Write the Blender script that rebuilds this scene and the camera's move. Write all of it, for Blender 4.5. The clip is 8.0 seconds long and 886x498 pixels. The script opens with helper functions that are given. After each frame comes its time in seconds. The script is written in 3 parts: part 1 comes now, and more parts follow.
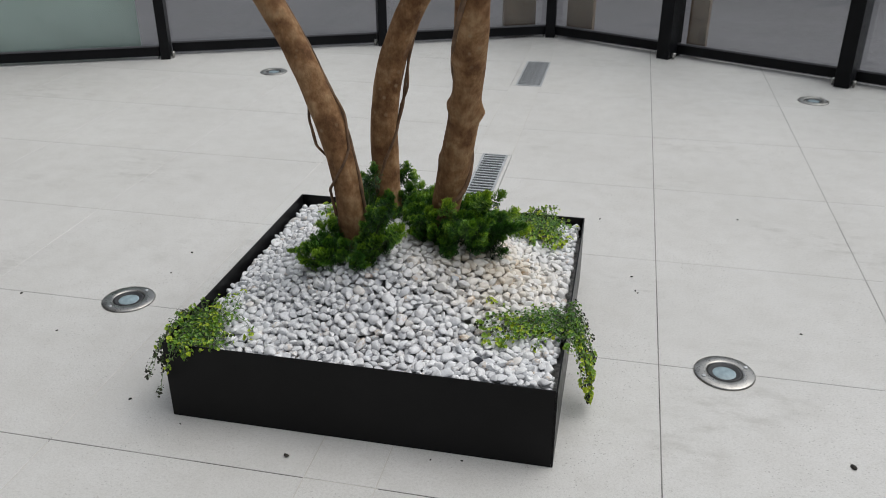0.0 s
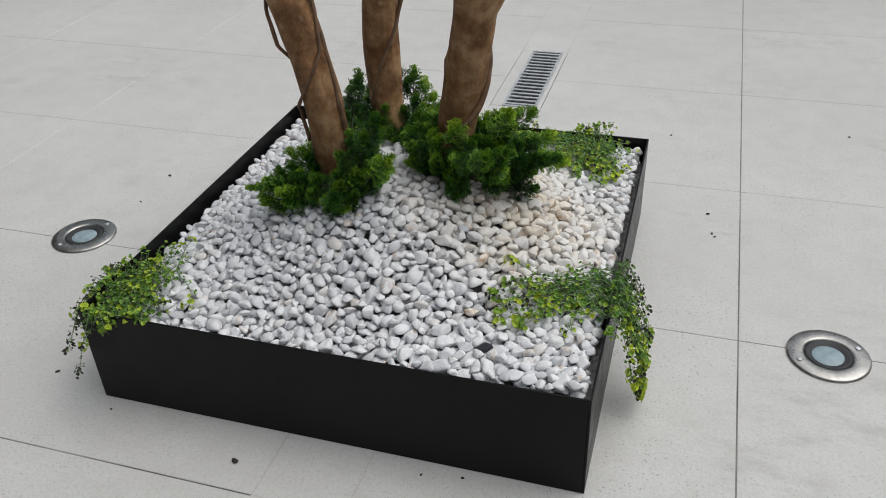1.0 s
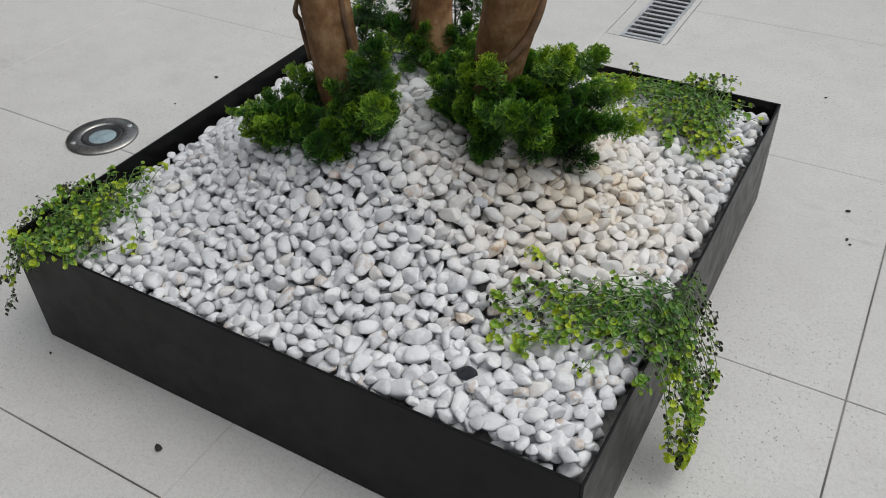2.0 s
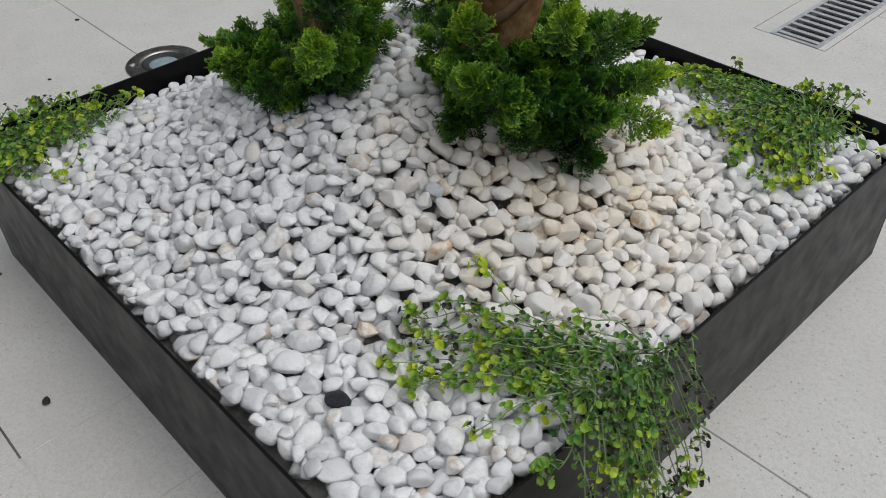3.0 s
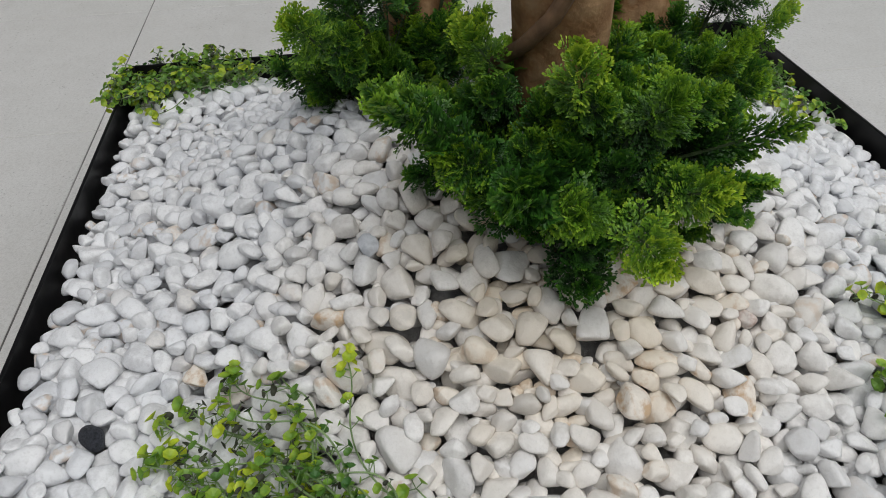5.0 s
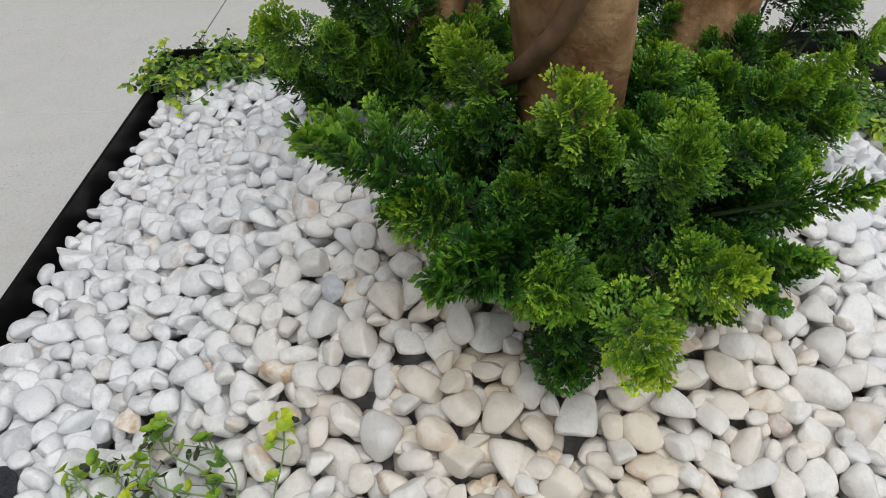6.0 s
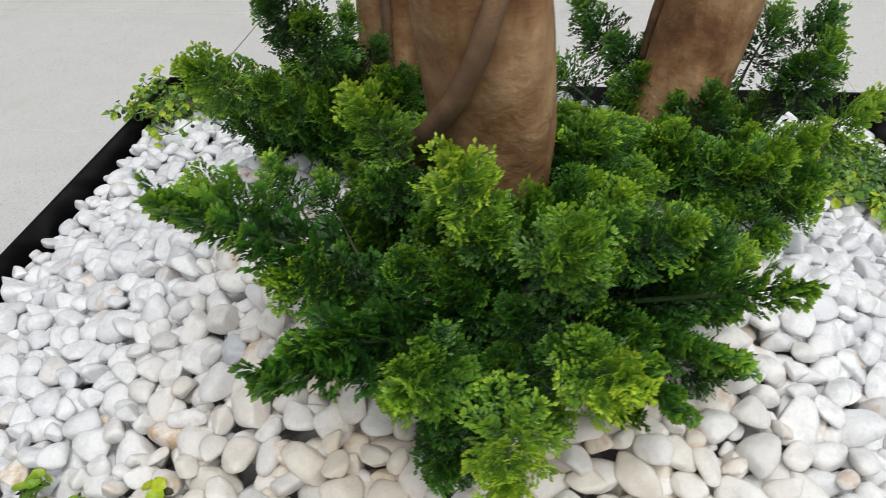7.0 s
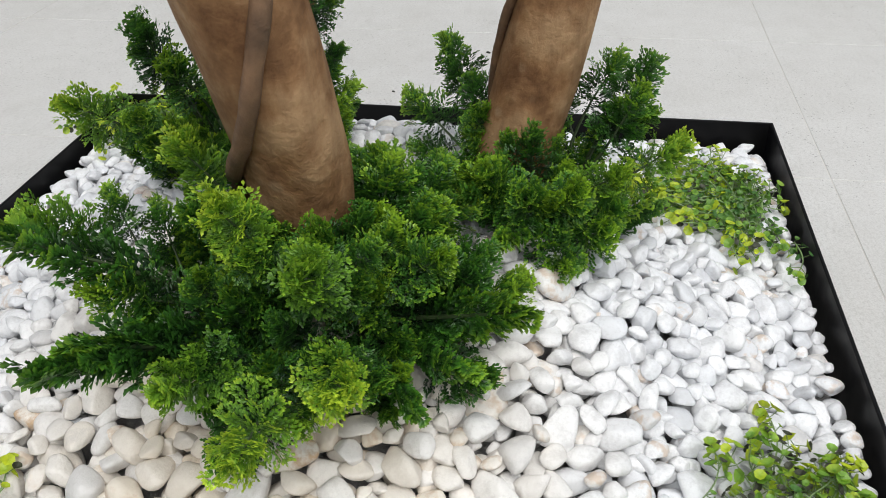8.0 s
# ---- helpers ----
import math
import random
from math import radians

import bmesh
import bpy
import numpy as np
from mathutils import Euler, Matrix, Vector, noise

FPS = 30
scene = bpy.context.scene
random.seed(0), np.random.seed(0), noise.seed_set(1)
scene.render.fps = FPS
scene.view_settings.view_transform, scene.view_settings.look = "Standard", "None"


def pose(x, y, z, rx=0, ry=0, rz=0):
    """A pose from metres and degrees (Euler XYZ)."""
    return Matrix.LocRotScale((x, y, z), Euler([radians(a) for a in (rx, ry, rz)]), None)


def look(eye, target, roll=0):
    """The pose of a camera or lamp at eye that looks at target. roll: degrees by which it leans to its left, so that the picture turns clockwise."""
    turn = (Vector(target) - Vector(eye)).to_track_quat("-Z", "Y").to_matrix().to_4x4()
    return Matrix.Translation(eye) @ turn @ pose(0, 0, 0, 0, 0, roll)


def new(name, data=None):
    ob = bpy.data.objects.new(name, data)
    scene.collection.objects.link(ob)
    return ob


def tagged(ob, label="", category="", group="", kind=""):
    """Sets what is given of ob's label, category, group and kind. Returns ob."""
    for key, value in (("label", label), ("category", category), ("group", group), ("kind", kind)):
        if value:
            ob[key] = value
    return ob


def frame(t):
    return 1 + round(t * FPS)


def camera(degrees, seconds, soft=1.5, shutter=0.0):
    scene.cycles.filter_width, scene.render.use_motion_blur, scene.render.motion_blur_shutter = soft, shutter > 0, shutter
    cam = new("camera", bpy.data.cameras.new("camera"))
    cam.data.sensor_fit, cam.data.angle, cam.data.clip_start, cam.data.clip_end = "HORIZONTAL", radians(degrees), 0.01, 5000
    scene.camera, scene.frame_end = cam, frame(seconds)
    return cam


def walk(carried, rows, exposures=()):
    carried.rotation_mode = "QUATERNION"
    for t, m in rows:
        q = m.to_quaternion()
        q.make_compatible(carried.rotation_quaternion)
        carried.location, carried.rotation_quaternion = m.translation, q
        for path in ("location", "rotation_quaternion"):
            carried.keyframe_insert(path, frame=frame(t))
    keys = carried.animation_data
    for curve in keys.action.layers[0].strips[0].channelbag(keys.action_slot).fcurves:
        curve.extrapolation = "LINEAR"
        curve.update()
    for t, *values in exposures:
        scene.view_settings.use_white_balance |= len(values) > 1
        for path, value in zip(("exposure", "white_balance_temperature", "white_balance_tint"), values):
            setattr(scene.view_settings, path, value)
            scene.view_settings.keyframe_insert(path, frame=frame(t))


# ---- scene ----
cam = camera(55.5, 8.0, 0.8, 0.22)
METRES, EYE, TILT, LEAN, TURN = 8.0, 1.5, 0.0, 0.0, 0.0
PATH = [
    (0, (0.689, -2.538, 1.659), (0.314, -0.786, 0.772), 0.0),
    (0.5, (0.741, -2.157, 1.552), (0.265, -0.501, 0.537), -1.8),
    (1, (0.707, -1.84, 1.442), (0.191, -0.251, 0.342), -2.3),
    (1.5, (0.689, -1.548, 1.348), (0.097, -0.05, 0.164), -1.0),
    (1.7, (0.726, -1.441, 1.318), (0.057, -0.007, 0.095), -1.3),
    (2.8, (0.926, -0.933, 1.092), (-0.159, 0.17, -0.176), -1.4),
    (3, (0.952, -0.851, 1.065), (-0.186, 0.193, -0.205), -1.6),
    (3.5, (1.035, -0.649, 1.007), (-0.266, 0.202, -0.252), -2.5),
    (4, (1.103, -0.444, 0.969), (-0.412, 0.124, -0.208), -1.9),
    (4.5, (1.052, -0.322, 0.909), (-0.549, 0.079, -0.222), -1.4),
    (4.7, (1.017, -0.273, 0.889), (-0.606, 0.041, -0.237), -1.4),
    (5.8, (0.851, -0.102, 0.856), (-0.764, -0.115, -0.322), -2.7),
    (6, (0.825, -0.076, 0.845), (-0.796, -0.141, -0.325), -2.5),
    (6.5, (0.771, -0.026, 0.83), (-0.853, -0.195, -0.325), -2.3),
    (7, (0.755, 0.043, 0.842), (-0.893, -0.153, -0.274), -1.4),
    (7.5, (0.771, 0.151, 0.867), (-0.887, -0.048, -0.234), -0.2),
    (8, (0.807, 0.261, 0.917), (-0.827, -0.028, -0.199), -1.6),
]
EXPOSURES = [(0.0, -0.08, 6500, 8), (1.5, -0.15, 6500, 8), (3.5, -0.29, 6500, 8), (4.5, -0.35, 6500, 8), (6.0, -0.08, 6500, 8), (6.5, 0.02, 6500, 8), (7.0, 0.2, 6500, 8), (8.0, 0.24, 6500, 8)]
walk(cam, [(t, look(eye, target, roll)) for t, eye, target, roll in PATH], EXPOSURES)

# ---- light: an overcast sky over an open courtyard ----
world = bpy.data.worlds.new("overcast_sky")
scene.world = world
world.use_nodes = True
wn, wl = world.node_tree.nodes, world.node_tree.links
sky = wn.new("ShaderNodeTexSky")
sky.sky_type, sky.sun_disc = "NISHITA", False
sky.sun_elevation, sky.sun_rotation = radians(64), radians(68)
sky.air_density, sky.dust_density = 1.0, 3.0
pale = wn.new("ShaderNodeHueSaturation")
pale.inputs["Saturation"].default_value = 0.36
wl.new(sky.outputs[0], pale.inputs["Color"])
wl.new(pale.outputs[0], wn["Background"].inputs["Color"])
wn["Background"].inputs["Strength"].default_value = 0.15

sun = new("sun", bpy.data.lights.new("sun", "SUN"))
sun.data.energy, sun.data.angle, sun.data.color = 1.25, radians(80), (1.0, 0.985, 0.96)
sun.matrix_world = look((2.2, 0.9, 5.0), (0, 0, 0))


# ---- materials ----
class Mat:
    """A principled material with short calls for its nodes."""

    def __init__(self, name, rough=0.5, metal=0.0):
        self.m = bpy.data.materials.new(name)
        self.m.use_nodes = True
        self.n, self.l = self.m.node_tree.nodes, self.m.node_tree.links
        self.b = self.n["Principled BSDF"]
        self.b.inputs["Roughness"].default_value, self.b.inputs["Metallic"].default_value = rough, metal

    def node(self, kind, **inputs):
        nd = self.n.new(kind)
        for k, v in inputs.items():
            k = k.replace("_", " ")
            if hasattr(v, "is_output"):
                self.l.new(v, nd.inputs[k])
            else:
                nd.inputs[k].default_value = v
        return nd

    def place(self):
        return self.node("ShaderNodeNewGeometry").outputs["Position"]

    def local(self):
        return self.node("ShaderNodeTexCoord").outputs["Object"]

    def noise(self, scale, where, detail=4.0, rough=0.55):
        return self.node("ShaderNodeTexNoise", Vector=where, Scale=scale, Detail=detail, Roughness=rough).outputs["Fac"]

    def ramp(self, fac, *stops):
        nd = self.node("ShaderNodeValToRGB", Fac=fac)
        while len(nd.color_ramp.elements) < len(stops):
            nd.color_ramp.elements.new(0.5)
        for e, (at, c) in zip(nd.color_ramp.elements, stops):
            e.position, e.color = at, (*c, 1) if len(c) == 3 else c
        return nd.outputs["Color"]

    def grey(self, fac, a, b, va=0.0, vb=1.0):
        return self.ramp(fac, (a, (va,) * 3), (b, (vb,) * 3))

    def mix(self, fac, a, b, how="MIX"):
        nd = self.n.new("ShaderNodeMix")
        nd.data_type, nd.blend_type = "RGBA", how
        for i, v in ((0, fac), (6, a), (7, b)):
            if hasattr(v, "is_output"):
                self.l.new(v, nd.inputs[i])
            else:
                nd.inputs[i].default_value = (*v, 1) if isinstance(v, tuple) else v
        return nd.outputs[2]

    def color(self, v):
        if hasattr(v, "is_output"):
            self.l.new(v, self.b.inputs["Base Color"])
        else:
            self.b.inputs["Base Color"].default_value = (*v, 1)
        return self

    def rough(self, v):
        self.l.new(v, self.b.inputs["Roughness"])
        return self

    def bump(self, height, dist, strength=1.0):
        nd = self.node("ShaderNodeBump", Height=height, Distance=dist, Strength=strength)
        if self.b.inputs["Normal"].links:
            self.l.new(self.b.inputs["Normal"].links[0].from_socket, nd.inputs["Normal"])
        self.l.new(nd.outputs[0], self.b.inputs["Normal"])
        return self

    def random(self):
        return self.node("ShaderNodeObjectInfo").outputs["Random"]


def slab_material():
    m = Mat("pale_stone_slab", 0.5)
    p = m.place()
    big, mid, fine = m.noise(0.9, p, 6, 0.6), m.noise(9, p, 8, 0.7), m.noise(300, p, 3)
    c = m.ramp(big, (0.3, (0.61, 0.605, 0.585)), (0.7, (0.70, 0.695, 0.68)))
    c = m.mix(m.grey(mid, 0.44, 0.70, 0.0, 0.36), c, (0.53, 0.52, 0.495))
    cloud = m.node("ShaderNodeMapping", Vector=p)
    cloud.inputs["Scale"].default_value = (1.0, 1.3, 1.0)
    c = m.mix(m.grey(m.noise(3.1, cloud.outputs[0], 6, 0.65), 0.47, 0.75, 0.0, 0.32), c, (0.54, 0.525, 0.495))
    c = m.mix(m.grey(fine, 0.46, 0.74, 0.0, 0.42), c, (0.36, 0.35, 0.33))
    # granular wear, and open pores in worn patches
    c = m.mix(m.grey(m.noise(120, p, 6, 0.75), 0.47, 0.66, 0.0, 0.45), c, (0.40, 0.39, 0.37))
    worn = m.grey(m.noise(2.0, p, 4), 0.42, 0.60, 0.12, 1.0)
    vor = m.node("ShaderNodeTexVoronoi", Vector=p, Scale=95.0).outputs["Distance"]
    pits = m.mix(1.0, worn, m.mix(1.0, m.grey(vor, 0.10, 0.22, 1.0, 0.0), m.grey(m.noise(24, p, 3), 0.42, 0.54, 0.0, 0.95), "MULTIPLY"), "MULTIPLY")
    c = m.mix(pits, c, (0.22, 0.21, 0.195))
    # trodden-in grime, patchy and scuffed
    scuff = m.node("ShaderNodeMapping", Vector=p)
    scuff.inputs["Scale"].default_value = (1.0, 2.2, 1.0)
    grime = m.mix(1.0, m.grey(m.noise(1.3, p, 3), 0.53, 0.66, 0.0, 0.5), m.grey(m.noise(7, scuff.outputs[0], 8, 0.72), 0.48, 0.66, 0.0, 1.0), "MULTIPLY")
    c = m.mix(grime, c, (0.36, 0.35, 0.325))
    c = m.mix(m.grey(m.random(), 0.0, 1.0, 0.0, 0.18), c, (0.55, 0.545, 0.53))
    m.color(c).rough(m.grey(mid, 0.3, 0.8, 0.40, 0.62))
    m.bump(fine, 0.0006, 0.5).bump(mid, 0.002, 0.25).bump(pits, -0.0012, 0.6)
    return m.m


def joint_material(name, dark, lite):
    m = Mat(name, 0.85)
    p = m.place()
    m.color(m.ramp(m.noise(2.1, p, 3), (0.38, (dark, dark * 0.96, dark * 0.9)), (0.62, (lite, lite * 0.97, lite * 0.92))))
    return m.m


def plain_material(name, colour, rough=0.6, metal=0.0, var=0.12, scale=9.0, bump=0.0):
    m = Mat(name, rough, metal)
    p = m.local()
    n = m.noise(scale, p, 6)
    dark = tuple(v * (1 - 2 * var) for v in colour)
    lite = tuple(min(1.0, v * (1 + var)) for v in colour)
    m.color(m.ramp(n, (0.3, dark), (0.7, lite)))
    m.rough(m.grey(m.noise(scale * 6, p), 0.3, 0.7, max(0.02, rough - 0.08), min(1, rough + 0.08)))
    if bump:
        m.bump(m.noise(scale * 14, p), bump, 0.6)
    return m.m


def pebble_material(name, islands):
    m = Mat(name, 0.55)
    p = m.place()
    rnd = m.node("ShaderNodeNewGeometry").outputs["Random Per Island"] if islands else m.random()
    vein = m.noise(38, p, 8, 0.7)
    blot = m.noise(70, p, 4)
    c = m.ramp(rnd, (0.0, (0.77, 0.78, 0.80)), (0.5, (0.84, 0.845, 0.85)), (0.80, (0.74, 0.755, 0.78)), (0.95, (0.64, 0.65, 0.67)), (1.0, (0.80, 0.77, 0.73)))
    c = m.mix(m.grey(vein, 0.50, 0.63, 0.0, 0.52), c, (0.50, 0.50, 0.51))
    c = m.mix(m.grey(m.noise(210, p, 4, 0.7), 0.5, 0.72, 0.0, 0.4), c, (0.50, 0.50, 0.50))
    # rusty water marks round the foot of the stems
    off = m.node("ShaderNodeVectorMath")
    off.operation = "DISTANCE"
    m.l.new(p, off.inputs[0])
    off.inputs[1].default_value = (0.31, 0.0, 0.37)
    spot = m.grey(off.outputs["Value"], 0.08, 0.37, 1.0, 0.0)
    hue = m.node("ShaderNodeTexWhiteNoise")
    hue.noise_dimensions = "1D"
    m.l.new(rnd, hue.inputs["W"])
    some = m.grey(hue.outputs["Value"], 0.2, 1.0, 0.30, 0.85)
    c = m.mix(m.mix(1.0, spot, some, "MULTIPLY"), c, (0.79, 0.68, 0.52))
    rust = m.mix(1.0, m.grey(hue.outputs["Value"], 0.90, 0.94), m.grey(blot, 0.48, 0.62, 0.0, 0.6), "MULTIPLY")
    c = m.mix(rust, c, (0.56, 0.40, 0.26))
    m.color(c)
    m.bump(m.noise(85, p, 6, 0.65), 0.003, 0.5).bump(m.noise(420, p, 3), 0.0006, 0.5)
    return m.m


def veined_material(name, ground, vein):
    """A pebble with blotches of another mineral."""
    m = Mat(name, 0.55)
    p = m.place()
    blot = m.noise(55, p, 6, 0.65)
    c = m.mix(m.grey(blot, 0.46, 0.60, 0.0, 0.85), ground, vein)
    c = m.mix(m.grey(m.noise(190, p, 4), 0.45, 0.7, 0.0, 0.3), c, tuple(v * 0.7 for v in ground))
    m.color(c)
    m.bump(m.noise(85, p, 6, 0.65), 0.003, 0.5)
    return m.m


def bark_material():
    m = Mat("smooth_brown_bark", 0.75)
    m.b.inputs["Specular IOR Level"].default_value = 0.25
    p = m.local()
    st = m.node("ShaderNodeMapping", Vector=p)
    st.inputs["Scale"].default_value = (1, 1, 0.22)
    grain, blot, fine = m.noise(55, st.outputs[0], 5, 0.6), m.noise(14, p, 6, 0.65), m.noise(190, p, 3)
    c = m.ramp(blot, (0.36, (0.13, 0.06, 0.024)), (0.5, (0.27, 0.145, 0.066)), (0.64, (0.42, 0.265, 0.14)))
    c = m.mix(m.grey(grain, 0.42, 0.72, 0.0, 0.42), c, (0.095, 0.05, 0.026))
    spots = m.node("ShaderNodeTexVoronoi", Vector=p, Scale=26.0).outputs["Distance"]
    c = m.mix(m.mix(1.0, m.grey(spots, 0.10, 0.22, 0.7, 0.0), m.grey(m.noise(5, p), 0.45, 0.6), "MULTIPLY"), c, (0.36, 0.25, 0.15))
    m.color(c).rough(m.grey(grain, 0.3, 0.7, 0.62, 0.85))
    m.bump(blot, 0.014, 0.6).bump(grain, 0.0016, 0.5).bump(fine, 0.0008, 0.5)
    return m.m


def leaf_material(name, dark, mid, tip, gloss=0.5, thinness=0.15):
    """Leaves with light young tips and dark inner growth; the dark also paints shade."""
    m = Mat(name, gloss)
    tip_tone = m.node("ShaderNodeAttribute")
    tip_tone.attribute_name = "tip_tone"
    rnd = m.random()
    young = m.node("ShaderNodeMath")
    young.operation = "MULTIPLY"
    m.l.new(tip_tone.outputs["Fac"], young.inputs[0])
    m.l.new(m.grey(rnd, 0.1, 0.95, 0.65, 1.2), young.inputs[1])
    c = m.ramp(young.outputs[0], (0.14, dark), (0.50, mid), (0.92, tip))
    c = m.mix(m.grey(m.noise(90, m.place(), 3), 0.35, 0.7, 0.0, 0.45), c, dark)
    m.color(c)
    out = m.n["Material Output"]
    thin = m.node("ShaderNodeBsdfTranslucent", Color=c)
    mixed = m.node("ShaderNodeMixShader", Fac=thinness)
    m.l.new(m.b.outputs[0], mixed.inputs[1])
    m.l.new(thin.outputs[0], mixed.inputs[2])
    m.l.new(mixed.outputs[0], out.inputs["Surface"])
    return m.m


def glass_material(name, tint, rough=0.0):
    m = Mat(name, rough)
    m.color(tint)
    m.b.inputs["Transmission Weight"].default_value = 1.0
    m.b.inputs["IOR"].default_value = 1.5
    return m.m


SLAB, GROUT, CLEAN = slab_material(), joint_material("dirty_grout", 0.09, 0.30), joint_material("clean_grout", 0.52, 0.64)
BLACK = plain_material("black_powder_coat", (0.007, 0.007, 0.0075), 0.36, 0.0, 0.15, 4)
FRAME = plain_material("black_aluminium", (0.007, 0.0075, 0.009), 0.38, 0.0, 0.15, 6)
BEAD = plain_material("grey_aluminium", (0.10, 0.10, 0.11), 0.35, 0.0, 0.1, 6)
STEEL = plain_material("brushed_steel", (0.42, 0.41, 0.39), 0.32, 1.0, 0.15, 30)
DARK = plain_material("dark_rubber", (0.03, 0.032, 0.035), 0.6, 0.0, 0.2, 20)
LENS = plain_material("frosted_lens", (0.30, 0.39, 0.43), 0.18, 0.0, 0.12, 40)
PIT = plain_material("drain_shade", (0.015, 0.014, 0.013), 0.9, 0.0, 0.3, 20)
GALV = plain_material("galvanised_steel", (0.52, 0.54, 0.56), 0.5, 0.5, 0.12, 18)
for m in (BLACK, FRAME):
    m.node_tree.nodes["Principled BSDF"].inputs["Specular IOR Level"].default_value = 0.15
PEBBLE, PEBBLES = pebble_material("white_marble_pebble", False), pebble_material("white_marble_pebbles", True)
TAN = veined_material("stained_pebble", (0.80, 0.74, 0.66), (0.52, 0.33, 0.17))
PINK = veined_material("pink_pebble", (0.74, 0.68, 0.64), (0.42, 0.28, 0.23))
GREY = veined_material("grey_pebble", (0.60, 0.62, 0.65), (0.42, 0.44, 0.47))
COAL = plain_material("black_pebble", (0.05, 0.055, 0.07), 0.6, 0.0, 0.4, 6.0, 0.02)
BED = plain_material("marble_grit", (0.45, 0.44, 0.43), 0.85, 0.0, 0.3, 60, 0.004)
BARK = bark_material()
VINE = plain_material("dark_vine_bark", (0.175, 0.10, 0.054), 0.66, 0.0, 0.3, 30, 0.0015)
# lime tips are leaf colour; the near-black inner green carries shade between leaves
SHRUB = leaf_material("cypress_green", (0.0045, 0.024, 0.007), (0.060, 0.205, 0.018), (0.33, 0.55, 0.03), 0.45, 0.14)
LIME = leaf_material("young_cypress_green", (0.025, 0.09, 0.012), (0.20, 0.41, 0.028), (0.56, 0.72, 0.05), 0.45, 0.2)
TWIG = plain_material("green_twig", (0.045, 0.075, 0.025), 0.6, 0.0, 0.2, 40)
STEM = plain_material("pale_green_stem", (0.22, 0.33, 0.13), 0.5, 0.0, 0.25, 40)
CREEPER = leaf_material("creeper_green", (0.06, 0.17, 0.035), (0.24, 0.44, 0.05), (0.64, 0.74, 0.04), 0.4, 0.3)
BUD = plain_material("dark_bud", (0.045, 0.05, 0.028), 0.6, 0.0, 0.3, 50)
SEED = plain_material("dry_seed", (0.03, 0.025, 0.02), 0.8, 0.0, 0.3, 60)
PANE = glass_material("clear_glass", (0.92, 0.95, 0.95))
FROST = plain_material("mint_film", (0.44, 0.56, 0.52), 0.35, 0.0, 0.06, 2)
CURTAIN = plain_material("brown_panel", (0.16, 0.11, 0.075), 0.7, 0.0, 0.2, 5)
ROOM = plain_material("room_floor", (0.095, 0.09, 0.102), 0.5, 0.0, 0.08, 2)
# added walls are dark like the glazing, so they throw little light back
SMOKE = plain_material("smoked_wall", (0.045, 0.046, 0.05), 0.3, 0.0, 0.1, 2)
PLASTER = plain_material("white_plaster", (0.75, 0.74, 0.72), 0.8, 0.0, 0.05, 2)


# ---- helpers of this scene ----
def mesh(name, verts, faces, mats, smooth=False, index=None):
    me = bpy.data.meshes.new(name)
    me.from_pydata([tuple(v) for v in verts], [], faces)
    for m in mats if isinstance(mats, (list, tuple)) else [mats]:
        me.materials.append(m)
    if index is not None:
        me.polygons.foreach_set("material_index", index)
    if smooth:
        me.polygons.foreach_set("use_smooth", [True] * len(me.polygons))
    me.update()
    return me


def from_bm(name, bm, mat, smooth=False):
    me = bpy.data.meshes.new(name)
    bm.to_mesh(me)
    bm.free()
    me.materials.append(mat)
    if smooth:
        me.polygons.foreach_set("use_smooth", [True] * len(me.polygons))
    return me


def child(name, me, parent, m=None, label=""):
    ob = new(name, me)
    ob.parent = parent
    if m is not None:
        ob.matrix_basis = m
    return tagged(ob, label) if label else ob


def part(name, bm, mat, parent, label="", smooth=False):
    return child(name, from_bm(name, bm, mat, smooth), parent, None, label)


def box(x0, x1, y0, y1, z0, z1, bevel=0.0, m=None):
    bm = bmesh.new()
    bmesh.ops.create_cube(bm, size=1.0)
    bmesh.ops.transform(bm, verts=bm.verts, matrix=Matrix.LocRotScale(((x0 + x1) / 2, (y0 + y1) / 2, (z0 + z1) / 2), None, (x1 - x0, y1 - y0, z1 - z0)))
    if bevel:
        bmesh.ops.bevel(bm, geom=bm.edges, offset=bevel, segments=2, affect="EDGES", profile=0.5)
    if m is not None:
        bmesh.ops.transform(bm, verts=bm.verts, matrix=m)
    return bm


def lathe(profile, sides=48):
    """A turned form from (radius, height) pairs."""
    bm = bmesh.new()
    rings = []
    for r, z in profile:
        if r <= 1e-6:
            rings.append([bm.verts.new((0, 0, z))])
        else:
            rings.append([bm.verts.new((r * math.cos(k * math.tau / sides), r * math.sin(k * math.tau / sides), z)) for k in range(sides)])
    for a, b in zip(rings, rings[1:]):
        for k in range(sides):
            j = (k + 1) % sides
            if len(a) == 1:
                bm.faces.new((a[0], b[j], b[k]))
            elif len(b) == 1:
                bm.faces.new((a[k], a[j], b[0]))
            else:
                bm.faces.new((a[k], a[j], b[j], b[k]))
    bmesh.ops.recalc_face_normals(bm, faces=bm.faces)
    return bm


